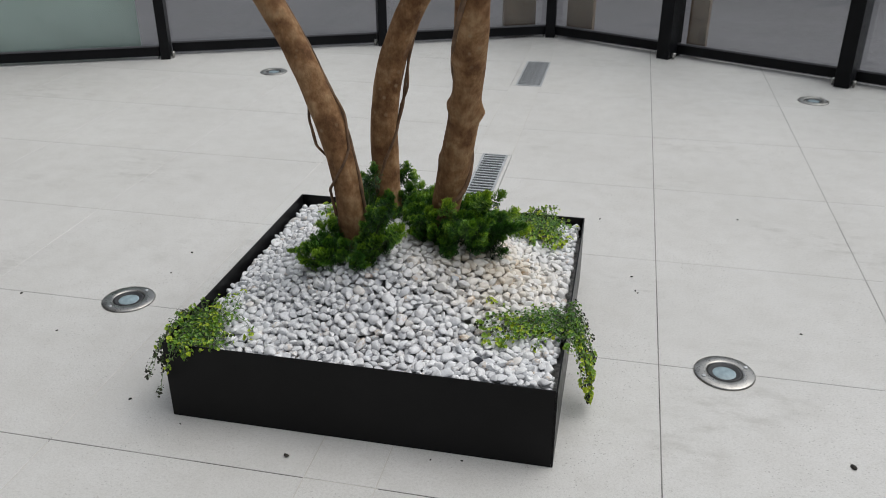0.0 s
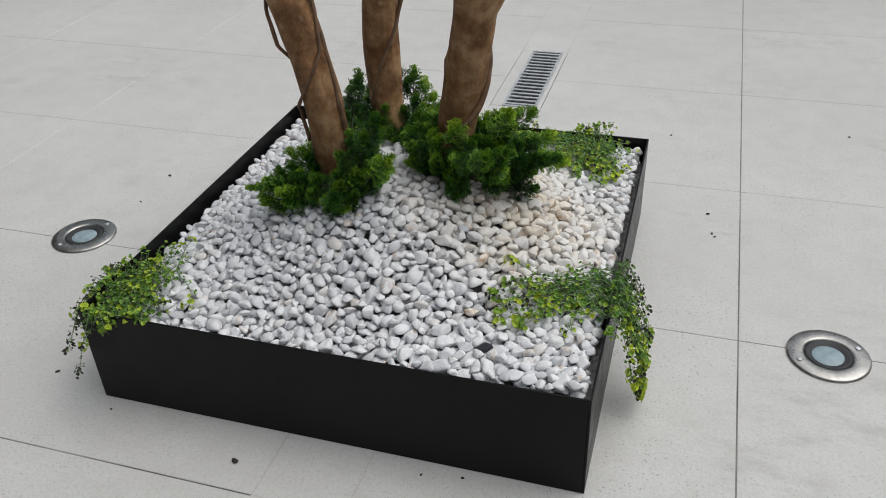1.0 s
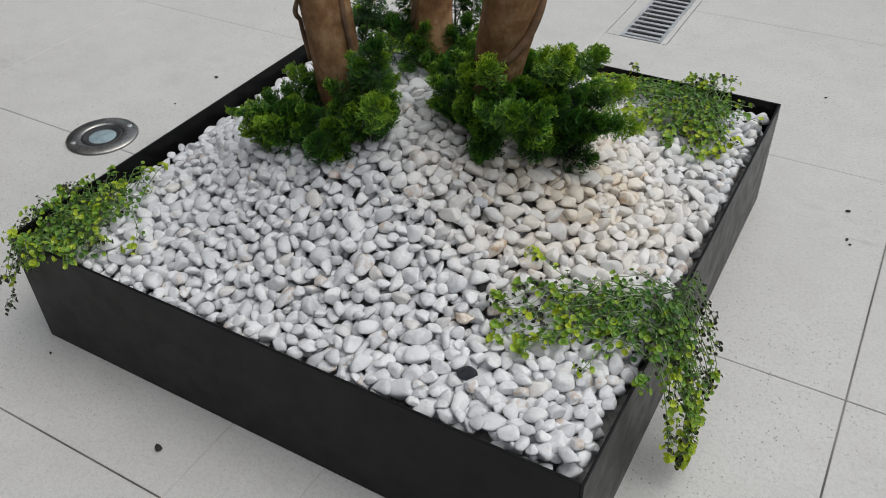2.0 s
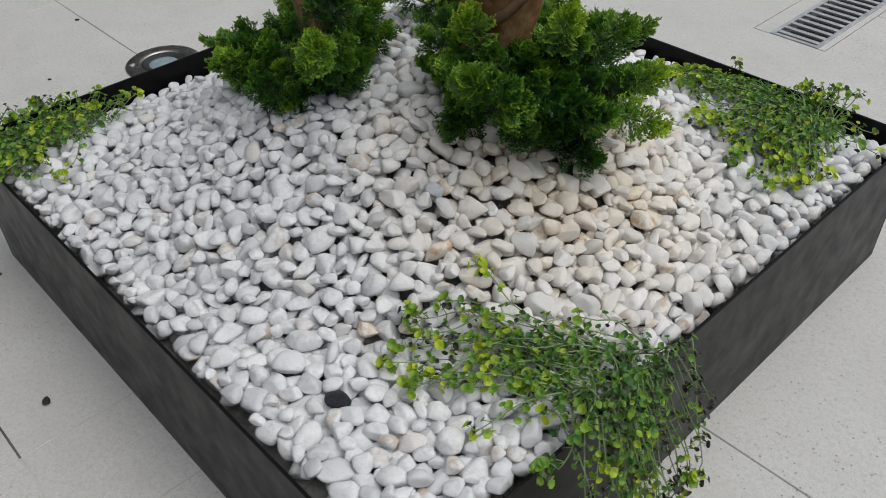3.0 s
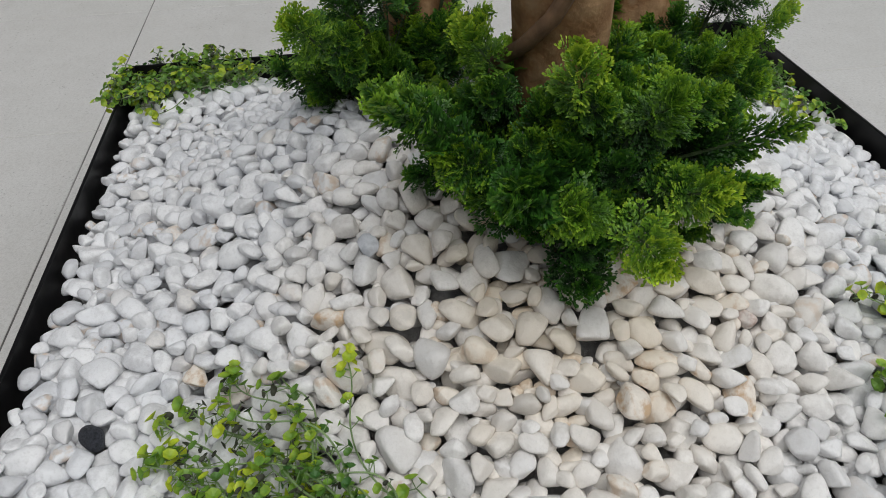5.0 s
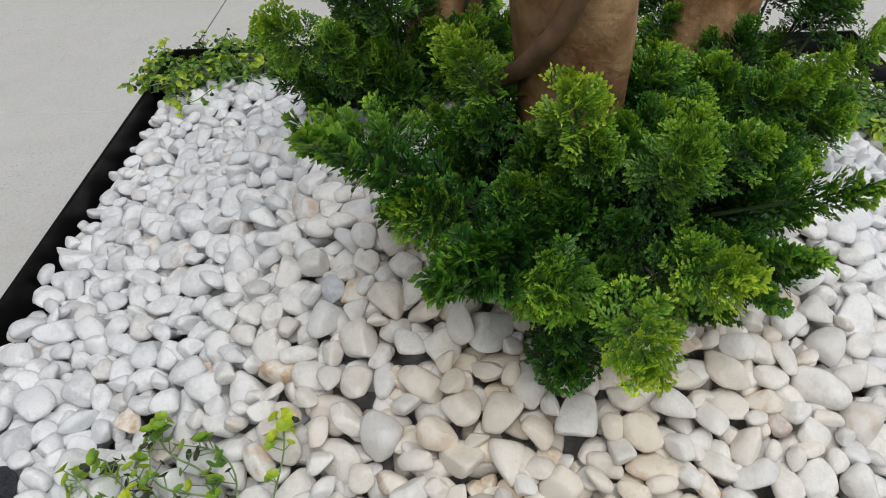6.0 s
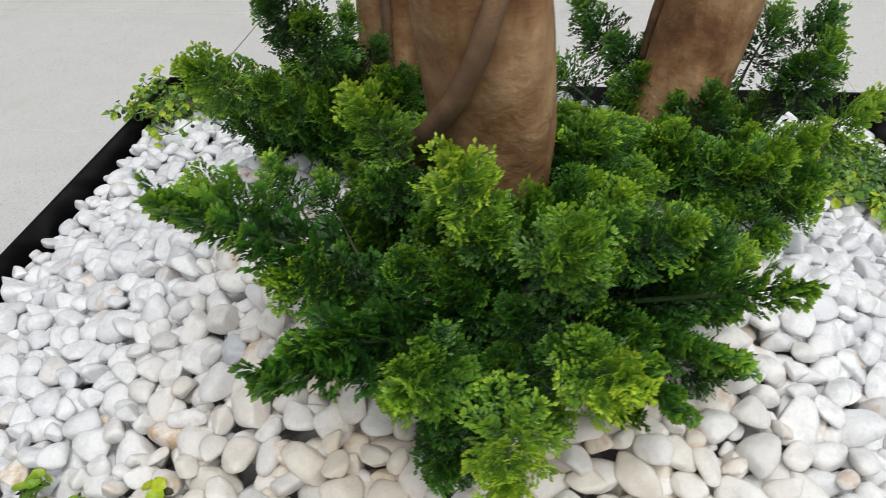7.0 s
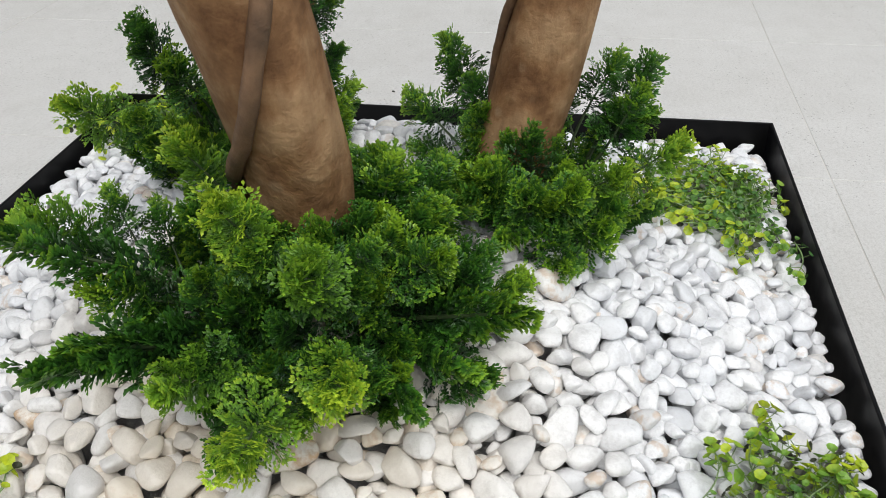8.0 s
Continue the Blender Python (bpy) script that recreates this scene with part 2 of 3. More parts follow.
def tube(points, radii, sides=8, cap=True):
    """Vertices and faces of a tube along points."""
    pts = [Vector(p) for p in points]
    verts, faces = [], []
    up = Vector((0.31, 0.17, 0.93)).normalized()
    for i, p in enumerate(pts):
        d = (pts[min(i + 1, len(pts) - 1)] - pts[max(i - 1, 0)]).normalized()
        u = (up - d * up.dot(d))
        u = u.normalized() if u.length > 1e-4 else d.orthogonal().normalized()
        up = u
        v = d.cross(u)
        r = radii[i] if isinstance(radii, (list, tuple)) else radii
        for k in range(sides):
            a = k * math.tau / sides
            verts.append(p + (u * math.cos(a) + v * math.sin(a)) * r)
    for i in range(len(pts) - 1):
        for k in range(sides):
            j = (k + 1) % sides
            faces.append((i * sides + k, i * sides + j, (i + 1) * sides + j, (i + 1) * sides + k))
    if cap:
        faces += [tuple(range(sides))[::-1], tuple((len(pts) - 1) * sides + k for k in range(sides))]
    return verts, faces


rng = random.Random(7)

# ---- the courtyard's glazed walls ----
APEX = Vector((0.03, 5.22, 0))
WALL_TOP = 2.7


def wall_pose(to_right):
    """x runs along the wall from the apex, y points out of the courtyard."""
    if to_right:
        return Matrix.Translation(APEX) @ Matrix.Rotation(math.atan2(-0.49, 1), 4, "Z")
    return Matrix.Translation(APEX) @ Matrix.Rotation(math.atan2(0.45, 1), 4, "Z")


RIGHT, LEFT = wall_pose(True), wall_pose(False)


def bay(number, m, a, b, gap, label):
    """One glazed bay of the wall between the places a and b along it."""
    win = tagged(child("window_%d" % number, from_bm("rail", box(a + gap, b - gap, -0.035, 0.035, 0.022, 0.098, 0.004, m), FRAME), None), label, "window", "glazed bays", "structure")
    part("glazing_bead", box(a + gap, b - gap, -0.045, -0.02, 0.0985, 0.112, 0.003, m), BEAD, win)
    part("head_rail", box(a + gap, b - gap, -0.035, 0.035, WALL_TOP - 0.09, WALL_TOP, 0.004, m), FRAME, win)
    pane = part("pane", box(a + gap, b - gap, -0.006, 0.006, 0.099, WALL_TOP - 0.092, 0.0, m), PANE, win)
    pane.visible_shadow = False
    return win


def post(m, at, wide, deep, label):
    ob = tagged(new("glazing_post", from_bm("post", box(at - wide / 2, at + wide / 2, -deep, 0.04, 0.0, WALL_TOP + 0.01, 0.005, m), FRAME)), label, "post", "posts of the glazed wall", "structure")
    for side in (-1, 1):
        knob = lathe([(0, 0.052), (0.014, 0.05), (0.02, 0.036), (0.016, 0.02), (0.009, 0.014), (0.009, 0.0), (0, 0.0)], 16)
        bmesh.ops.transform(knob, verts=knob.verts, matrix=m @ Matrix.Translation((at + side * (wide / 2 + 0.019), -deep + 0.06, 0.001)))
        part("foot_bolt", knob, STEEL, ob, "small steel foot bolt", True)
    return ob


POSTS_R, POSTS_L = [1.18, 2.57, 3.96], [1.55, 3.35, 4.9]
post(Matrix.Translation(APEX), 0.0, 0.085, 0.09, "black aluminium corner post of the glazed wall")
for s in POSTS_R:
    post(RIGHT, s, 0.105, 0.2, "black aluminium post standing before the glazing")
for s in POSTS_L:
    post(LEFT, -s, 0.075, 0.2 if s > 3 else 0.1, "black aluminium post standing before the glazing")
n = 0
for m, marks, sign in ((RIGHT, [0.0] + POSTS_R, 1), (LEFT, [0.0] + POSTS_L, -1)):
    for a, b in zip(marks, marks[1:]):
        n += 1
        lo, hi = sorted((sign * a, sign * b))
        shift = Matrix.Translation((0, -0.13, 0)) if lo < -4 else Matrix.Identity(4)
        bay(n, m @ shift, lo, hi, 0.046, "black framed clear glass bay with a low rail")

# rooms behind the glass
edge = [LEFT @ Vector((-9, 0.034, -0.0004)), Vector((0.03, 5.258, -0.0004)), RIGHT @ Vector((9, 0.034, -0.0004)), Vector((9, 10, -0.0004)), Vector((-9, 10, -0.0004))]
tagged(new("room_floor", mesh("room_floor", edge, [(0, 1, 2, 3, 4)], ROOM)), "grey floor of the rooms behind the glass", "floor", "", "structure")
tagged(new("wall_north", from_bm("wall_north", box(-9, 9, 9.0, 9.2, -0.01, 2.9), PLASTER)), "plain white back wall of the rooms", "wall", "", "structure")


def brown_panel(m, a, b, y):
    ob = tagged(new("brown_panel", from_bm("panel", box(a, b, y, y + 0.05, -0.011, 2.6, 0.004, m), CURTAIN)), "plain brown upright panel behind the glass", "panel", "brown panels behind glass")
    return ob


brown_panel(RIGHT, 0.10, 0.36, 0.10)
brown_panel(LEFT, -0.42, -0.12, 0.10)
brown_panel(RIGHT, 1.24, 1.40, 0.12)
tagged(new("frosted_panel", from_bm("frosted_panel", box(-4.85, -3.55, 0.0, 0.03, 0.05, 2.6, 0.003, LEFT), FROST)), "pale mint frosted panel behind the glass", "panel")

# plain dark walls, unseen, close the courtyard; the tall west one blocks sky light
for name, (x0, x1, y0, y1, high) in {"wall_west": (-5.2, -5.0, -5.2, 3.0, 14.0), "wall_east": (5.0, 5.2, -5.2, 2.9, 2.9), "wall_south": (-5.0, 5.0, -5.2, -5.0, 3.5)}.items():
    tagged(new(name, from_bm(name, box(x0, x1, y0, y1, -0.012, high), SMOKE)), "plain dark unseen wall added round the courtyard", "wall", "", "structure")

# ---- floor: joint bed, slabs laid later ----
GRATES = [(-0.045, 0.100, 1.345, 2.0), (-0.06, 0.128, 3.49, 4.22)]
bed_verts, bed_faces, bed_kind = [], [], []


def bed_grid(xs, ys, dark_x, dark_y, z=-0.0012):
    """Joint bed in cells; a cell is dirty where it lies in a strip of dirty joint."""
    for x0, x1 in zip(xs, xs[1:]):
        for y0, y1 in zip(ys, ys[1:]):
            k = len(bed_verts)
            bed_verts.extend([(x0, y0, z), (x1, y0, z), (x1, y1, z), (x0, y1, z)])
            bed_faces.append((k, k + 1, k + 2, k + 3))
            bed_kind.append(0 if x0 in dark_x or y0 in dark_y else 1)


bed_grid([0.128, 0.90, 0.92, 1.745, 1.765, 5], [-5, -0.80, -0.78, 0.0, 0.02, 5.3], (0.90, 1.745), (-0.80, 0.0))
bed_grid([-5, -0.097], [-5, -0.80, -0.78, 0.0, 0.02, 5.3], (), (-0.80, 0.0))
for cuts in ([-5, 1.345], [2.0, 3.49], [4.22, 5.3]):
    bed_grid([-0.097, 0.128], cuts, (), ())
floor = tagged(new("floor", mesh("floor", bed_verts, bed_faces, [GROUT, CLEAN], False, bed_kind)), "pale stone courtyard floor with thin dark joints", "floor", "", "structure")

# ---- planter ----
S, H, T = 0.60, 0.27, 0.005
planter = tagged(new("planter", None), "low square black steel planter filled with white pebbles", "planter")
for k in range(4):
    m = Matrix.Rotation(k * math.pi / 2, 4, "Z")
    part("side_panel", box(-S, S - T - 0.0004, -S, -S + T, 0.001, H, 0.0012, m), BLACK, planter)
part("bottom_plate", box(-S + T + 0.001, S - T - 0.001, -S + T + 0.001, S - T - 0.001, 0.002, 0.008), BLACK, planter)


def mound(x, y):
    """Height of the pebble heap, highest round the stems."""
    r = math.hypot(x, y)
    t = min(1.0, max(0.0, (0.52 - r) / 0.30))
    t = t * t * (3 - 2 * t) * 0.5 + t * 0.5
    edge = max(abs(x), abs(y))
    rim = min(1.0, max(0.0, (0.59 - edge) / 0.12))
    # the heap falls away from the rim on the sides where it was not topped up
    far = min(1.0, max(0.0, (-x - 0.42) / 0.14))
    back = min(1.0, max(0.0, (y - 0.44) / 0.13))
    front = min(1.0, max(0.0, (-y - 0.48) / 0.09)) * (0.012 - 0.022 * min(1.0, max(0.0, (0.40 - x) / 0.8)))
    return 0.251 + 0.139 * t + 0.019 * rim + front - max(0.022 * far, 0.013 * back)


# ---- pebbles: dropped one after another on the heap ----
def pebble_mesh(seed, sub):
    """A worn stone of unit size: a ball with rounded flats, each seed another."""
    bm = bmesh.new()
    bmesh.ops.create_icosphere(bm, subdivisions=sub, radius=1.0)
    off = Vector((seed * 7.3, seed * 3.1, seed * 1.7))
    r = random.Random(seed * 13 + 5)
    flats = []
    for j in range(9):
        d = Vector((r.gauss(0, 1), r.gauss(0, 1), r.gauss(0, 0.8))).normalized()
        flats.append((d, r.uniform(0.50, 0.82)))
    for v in bm.verts:
        p = v.co.copy()
        for d, h in flats:
            over = p.dot(d) - h
            if over > 0:
                p -= d * over * 0.92
        k = 1.04 + 0.13 * noise.noise(p * 1.1 + off) + 0.05 * noise.noise(p * 2.6 + off * 2)
        v.co = p * k
    for _ in range(2):
        bmesh.ops.smooth_vert(bm, verts=bm.verts, factor=0.36, use_axis_x=True, use_axis_y=True, use_axis_z=True)
    big = [max(abs(v.co[a]) for v in bm.verts) for a in range(3)]
    for v in bm.verts:
        v.co = Vector([v.co[a] / big[a] for a in range(3)])
    return bm


SHAPES = [pebble_mesh(s, 3) for s in range(22)]
SHAPE_V = [np.array([v.co[:] for v in b.verts]) for b in SHAPES]
SHAPE_F = [np.array([[v.index for v in f.verts] for f in b.faces]) for b in SHAPES]
SHAPE_ME = []
for b in SHAPES:
    SHAPE_ME.append(from_bm("pebble", b, PEBBLE, True))

CELL, HALF = 0.004, 0.592
SIDE = int(2 * HALF / CELL)
gx = -HALF + CELL * (np.arange(SIDE) + 0.5)
want = np.array([[mound(x, y) for x in gx] for y in gx])
level = want - 0.060
prng = np.random.RandomState(11)
dropped = []


def footprint(M):
    """Cells under a stone, with its lower and upper surface."""
    A = np.linalg.inv(M @ M.T)
    R = np.sqrt((M[0] ** 2).sum()), np.sqrt((M[1] ** 2).sum())
    nx, ny = int(R[0] / CELL) + 1, int(R[1] / CELL) + 1
    X, Y = np.meshgrid(np.arange(-nx, nx + 1) * CELL, np.arange(-ny, ny + 1) * CELL)
    a, b = A[2, 2], 2 * (A[0, 2] * X + A[1, 2] * Y)
    c = A[0, 0] * X * X + 2 * A[0, 1] * X * Y + A[1, 1] * Y * Y - 1
    disc = b * b - 4 * a * c
    ok = disc > 0
    root = np.sqrt(np.maximum(disc, 0))
    return nx, ny, ok, (-b - root) / (2 * a), (-b + root) / (2 * a)


for step in range(12400):
    big = prng.rand()
    a = 0.0121 + 0.0078 * big ** 1.4 + (0.003 if prng.rand() < 0.04 else 0)
    if step > 8400:
        a *= 0.74
    q = (a * prng.uniform(1.0, 1.32), a * prng.uniform(0.76, 1.0), a * prng.uniform(0.5, 0.76))
    turn = Euler((prng.normal(0, 0.34), prng.normal(0, 0.34), prng.uniform(0, 6.283))).to_matrix()
    M = np.array(turn) @ np.diag(q)
    nx, ny, ok, low, high = footprint(M)
    if step >= 10200 and (step > 11200 or step % 2):
        # small stones into the deepest gaps left
        room = level[8:-8, 8:-8] - want[8:-8, 8:-8]
        low_cells = np.argpartition(room.ravel(), 400)[:400]
        cell = low_cells[prng.randint(400)]
        j, i = cell // room.shape[1] + 8, cell % room.shape[1] + 8
        win = level[j - ny:j + ny + 1, i - nx:i + nx + 1]
        z = min(np.where(ok, win - low, -9).max() - 0.003, want[j, i] - 0.019)
        level[j - ny:j + ny + 1, i - nx:i + nx + 1] = np.where(ok, np.maximum(win, z + high), win)
        dropped.append((gx[i], gx[j], z, M, prng.randint(len(SHAPES))))
        continue
    ii, jj = prng.randint(nx + 1, SIDE - nx - 1, 70), prng.randint(ny + 1, SIDE - ny - 1, 70)
    best = None
    for k in np.argsort(level[jj, ii] - want[jj, ii])[:7]:
        i, j = ii[k], jj[k]
        win = level[j - ny:j + ny + 1, i - nx:i + nx + 1]
        z = np.where(ok, win - low, -9).max()
        over = z + 0.45 * q[2] - want[j, i]
        if best is None or over < best[0]:
            best = (over, i, j, z)
    over, i, j, z = best
    if over > 0.007:
        continue
    z -= 0.0026
    win = level[j - ny:j + ny + 1, i - nx:i + nx + 1]
    level[j - ny:j + ny + 1, i - nx:i + nx + 1] = np.where(ok, np.maximum(win, z + high), win)
    dropped.append((gx[i], gx[j], z, M, prng.randint(len(SHAPES))))

# stones with something of the top surface showing
near_spot = (0.40, -0.02)
dropped = [d for d in dropped if d[2] > mound(d[0], d[1]) - 0.042]
order = sorted(range(len(dropped)), key=lambda k: math.hypot(dropped[k][0] - near_spot[0], dropped[k][1] - near_spot[1]))
shown = [k for k in order if dropped[k][2] > mound(dropped[k][0], dropped[k][1]) - 0.020]
# stones of another colour, each at its spot
ODD = {(-0.311, -0.172): "grey", (0.371, -0.475): "black", (0.293, -0.247): "tan", (0.315, -0.134): "tan", (0.305, -0.035): "tan", (0.33, 0.044): "tan", (0.428, 0.029): "tan", (0.339, -0.341): "pink",
       (0.306, -0.19): "grey", (0.298, -0.393): "tan", (0.351, 0.167): "pink", (0.39, 0.10): "tan", (-0.038, -0.265): "pink", (0.569, -0.06): "pink", (0.249, -0.33): "tan", (0.235, -0.21): "grey", (0.42, 0.14): "tan"}
odd = {min(shown, key=lambda k: math.hypot(dropped[k][0] - x, dropped[k][1] - y)): c for (x, y), c in ODD.items()}
single = set(shown[:300 - len(odd)]) | set(odd)
bed = bmesh.new()
N = 40
grid = [[bed.verts.new((-0.592 + 1.184 * i / N, -0.592 + 1.184 * j / N, mound(-0.592 + 1.184 * i / N, -0.592 + 1.184 * j / N) - 0.055)) for i in range(N + 1)] for j in range(N + 1)]
for j in range(N):
    for i in range(N):
        bed.faces.new((grid[j][i], grid[j][i + 1], grid[j + 1][i + 1], grid[j + 1][i]))
pebble_bed = tagged(new("pebble_bed", from_bm("pebble_bed", bed, BED, True)), "heap of white marble pebbles filling the planter", "pebbles", "", "stuff")
vs, fs, count = [], [], 0
for k, (x, y, z, M, s) in enumerate(dropped):
    if k in single:
        continue
    vs.append(1.09 * SHAPE_V[s] @ M.T + (x, y, z))
    fs.append(SHAPE_F[s] + count)
    count += len(SHAPE_V[s])
child("loose_pebbles", mesh("loose_pebbles", np.concatenate(vs).tolist(), np.concatenate(fs).tolist(), PEBBLES, True), pebble_bed)["kind"] = "stuff"
for k in sorted(single):
    x, y, z, M, s = dropped[k]
    m = Matrix((1.09 * M).tolist()).to_4x4()
    m.translation = (x, y, z)
    ob = child("pebble", SHAPE_ME[s], pebble_bed, m)
    if k in odd:
        ob.material_slots[0].link = "OBJECT"
        ob.material_slots[0].material = {"tan": TAN, "pink": PINK, "grey": GREY, "black": COAL}[odd[k]]
        tagged(ob, {"tan": "rust-stained cream pebble", "pink": "pinkish pebble", "grey": "grey pebble", "black": "black pebble"}[odd[k]])


# ---- the three stems with their climbers ----
def stem_axis(c, z):
    """The stem's middle at height z; c holds two cubics."""
    u = min(z, 1.25) - 0.4
    x, y = c[0] + c[1] * u + c[2] * u * u + c[6] * u ** 3, c[3] + c[4] * u + c[5] * u * u + c[7] * u ** 3
    if z > 1.25:
        x += 0.35 * (z - 1.25) * (c[1] + 2 * c[2] * u + 3 * c[6] * u * u)
        y += 0.35 * (z - 1.25) * (c[4] + 2 * c[5] * u + 3 * c[7] * u * u)
    return Vector((x, y, z))


def stem(c, r0, r1, taper, waist, knots, seed, label, climbers):
    z0, z1, rings, sides = 0.30, 2.3, 110, 28
    verts, faces = [], []
    for i in range(rings):
        z = z0 + (z1 - z0) * i / (rings - 1)
        p = stem_axis(c, z)
        d = (stem_axis(c, z + 0.01) - stem_axis(c, z - 0.01)).normalized()
        u = Vector((1, 0, 0)) - d * d.x
        u.normalize()
        v = d.cross(u)
        r = (r0 + (r1 - r0) * min(1.0, (z - z0) / taper)) * (1 - waist * math.exp(-(((z - 0.41) / 0.13) ** 2)))
        for k in range(sides):
            a = k * math.tau / sides
            w = u * math.cos(a) + v * math.sin(a)
            q = Vector((math.cos(a) * 1.6, math.sin(a) * 1.6, z * 5)) + Vector((seed * 9.1, seed, 0))
            rr = r * (1 + 0.10 * noise.noise(q) + 0.05 * noise.noise(q * 2.7))
            # long muscles that wind up the stem
            rr *= 1 + 0.045 * math.sin(3 * a + z * 7 + seed)
            for kz, ka, kh in knots:
                da = (a - ka + math.pi) % math.tau - math.pi
                rr += kh * math.exp(-((z - kz) / 0.022) ** 2 - (da / 0.55) ** 2)
            verts.append(p + w * rr)
    for i in range(rings - 1):
        for k in range(sides):
            j = (k + 1) % sides
            faces.append((i * sides + k, i * sides + j, (i + 1) * sides + j, (i + 1) * sides + k))
    faces.append(tuple((rings - 1) * sides + k for k in range(sides)))
    faces.append(tuple(range(sides))[::-1])
    tree = tagged(new("tree_stem", None), label, "tree", "stems of the small tree")
    child("trunk", mesh("trunk", verts, faces, BARK, True), tree)
    for thick, line in climbers:
        pts, rad = [], []
        for (za, aa, ga), (zb, ab, gb) in zip(line, line[1:]):
            steps = max(4, int(abs(zb - za) / 0.015) + int(abs(ab - aa) / 12))
            for i in range(steps):
                t = i / steps
                t2 = t * t * (3 - 2 * t)
                z, a, g = za + (zb - za) * t, radians(aa + (ab - aa) * t), ga + (gb - ga) * t2
                r = (r0 + (r1 - r0) * min(1.0, (z - z0) / taper)) + g
                pts.append(stem_axis(c, z) + Vector((math.cos(a), math.sin(a), 0)) * r)
                rad.append(thick + 0.0012 * noise.noise(Vector((z * 30, seed, 0))))
        v, f = tube(pts, rad, 8)
        child("climber", mesh("climber", v, f, VINE, True), tree, None, "thin brown climbing stem")
    return tree


C1 = (-0.136, 0.026, -0.427, -0.097, -0.066, 0.214, -0.034, -0.022)
C2 = (-0.085, -0.211, 0.246, 0.181, 0.246, -0.131, 0.223, -0.039)
C3 = (0.125, 0.226, -0.036, 0.009, 0.099, -0.422, -0.031, 0.033)
stem(C1, 0.051, 0.040, 0.9, 0.08, [(0.98, -1.0, 0.006)], 1.3, "brown tree stem leaning outward, wound with thin climbers",
     [(0.0052, [(0.36, -15, 0.003), (0.50, -8, 0.004), (0.62, -12, 0.003), (0.74, 0, 0.004), (0.86, 25, 0.004), (1.1, 80, 0.004), (1.4, 170, 0.004)]),
      (0.0045, [(0.52, -165, 0.006), (0.60, -170, 0.012), (0.66, -110, 0.003), (0.76, -20, 0.004), (0.86, 10, 0.014), (0.95, 0, 0.004), (1.1, 20, 0.003), (1.4, 70, 0.004)]),
      (0.0045, [(0.70, -200, 0.002), (0.76, -168, 0.02), (0.83, -165, 0.016), (0.90, -190, 0.002)])])
stem(C2, 0.050, 0.045, 0.9, 0.1, [(1.02, -1.2, 0.008), (0.86, -1.9, 0.006)], 4.1, "brown tree stem with mottled bark and a thin climber",
     [(0.0052, [(0.50, -120, 0.002), (0.62, -70, 0.003), (0.72, -15, 0.005), (0.80, 0, 0.016), (0.90, 5, 0.012), (1.0, 20, 0.003), (1.3, 100, 0.004)]),
      (0.0045, [(0.70, -20, 0.003), (0.78, 5, 0.006), (0.86, 0, 0.024), (0.95, 10, 0.008), (1.1, 40, 0.004)])])
stem(C3, 0.056, 0.048, 0.6, 0.25, [(0.885, 0.05, 0.016), (0.90, 3.4, 0.014), (1.06, 3.3, 0.010), (0.7, 3.0, 0.006)], 7.7, "thick brown tree stem with knots and a climber",
     [(0.0082, [(0.44, -97, 0.010), (0.50, -97, 0.014), (0.535, -92, 0.012), (0.548, -78, 0.006), (0.566, -56, 0.002), (0.60, -25, 0.002), (0.637, -4, 0.002), (0.68, 16, 0.002), (0.727, 40, 0.002), (0.85, 100, 0.002), (1.1, 200, 0.003), (1.4, 300, 0.003)])])


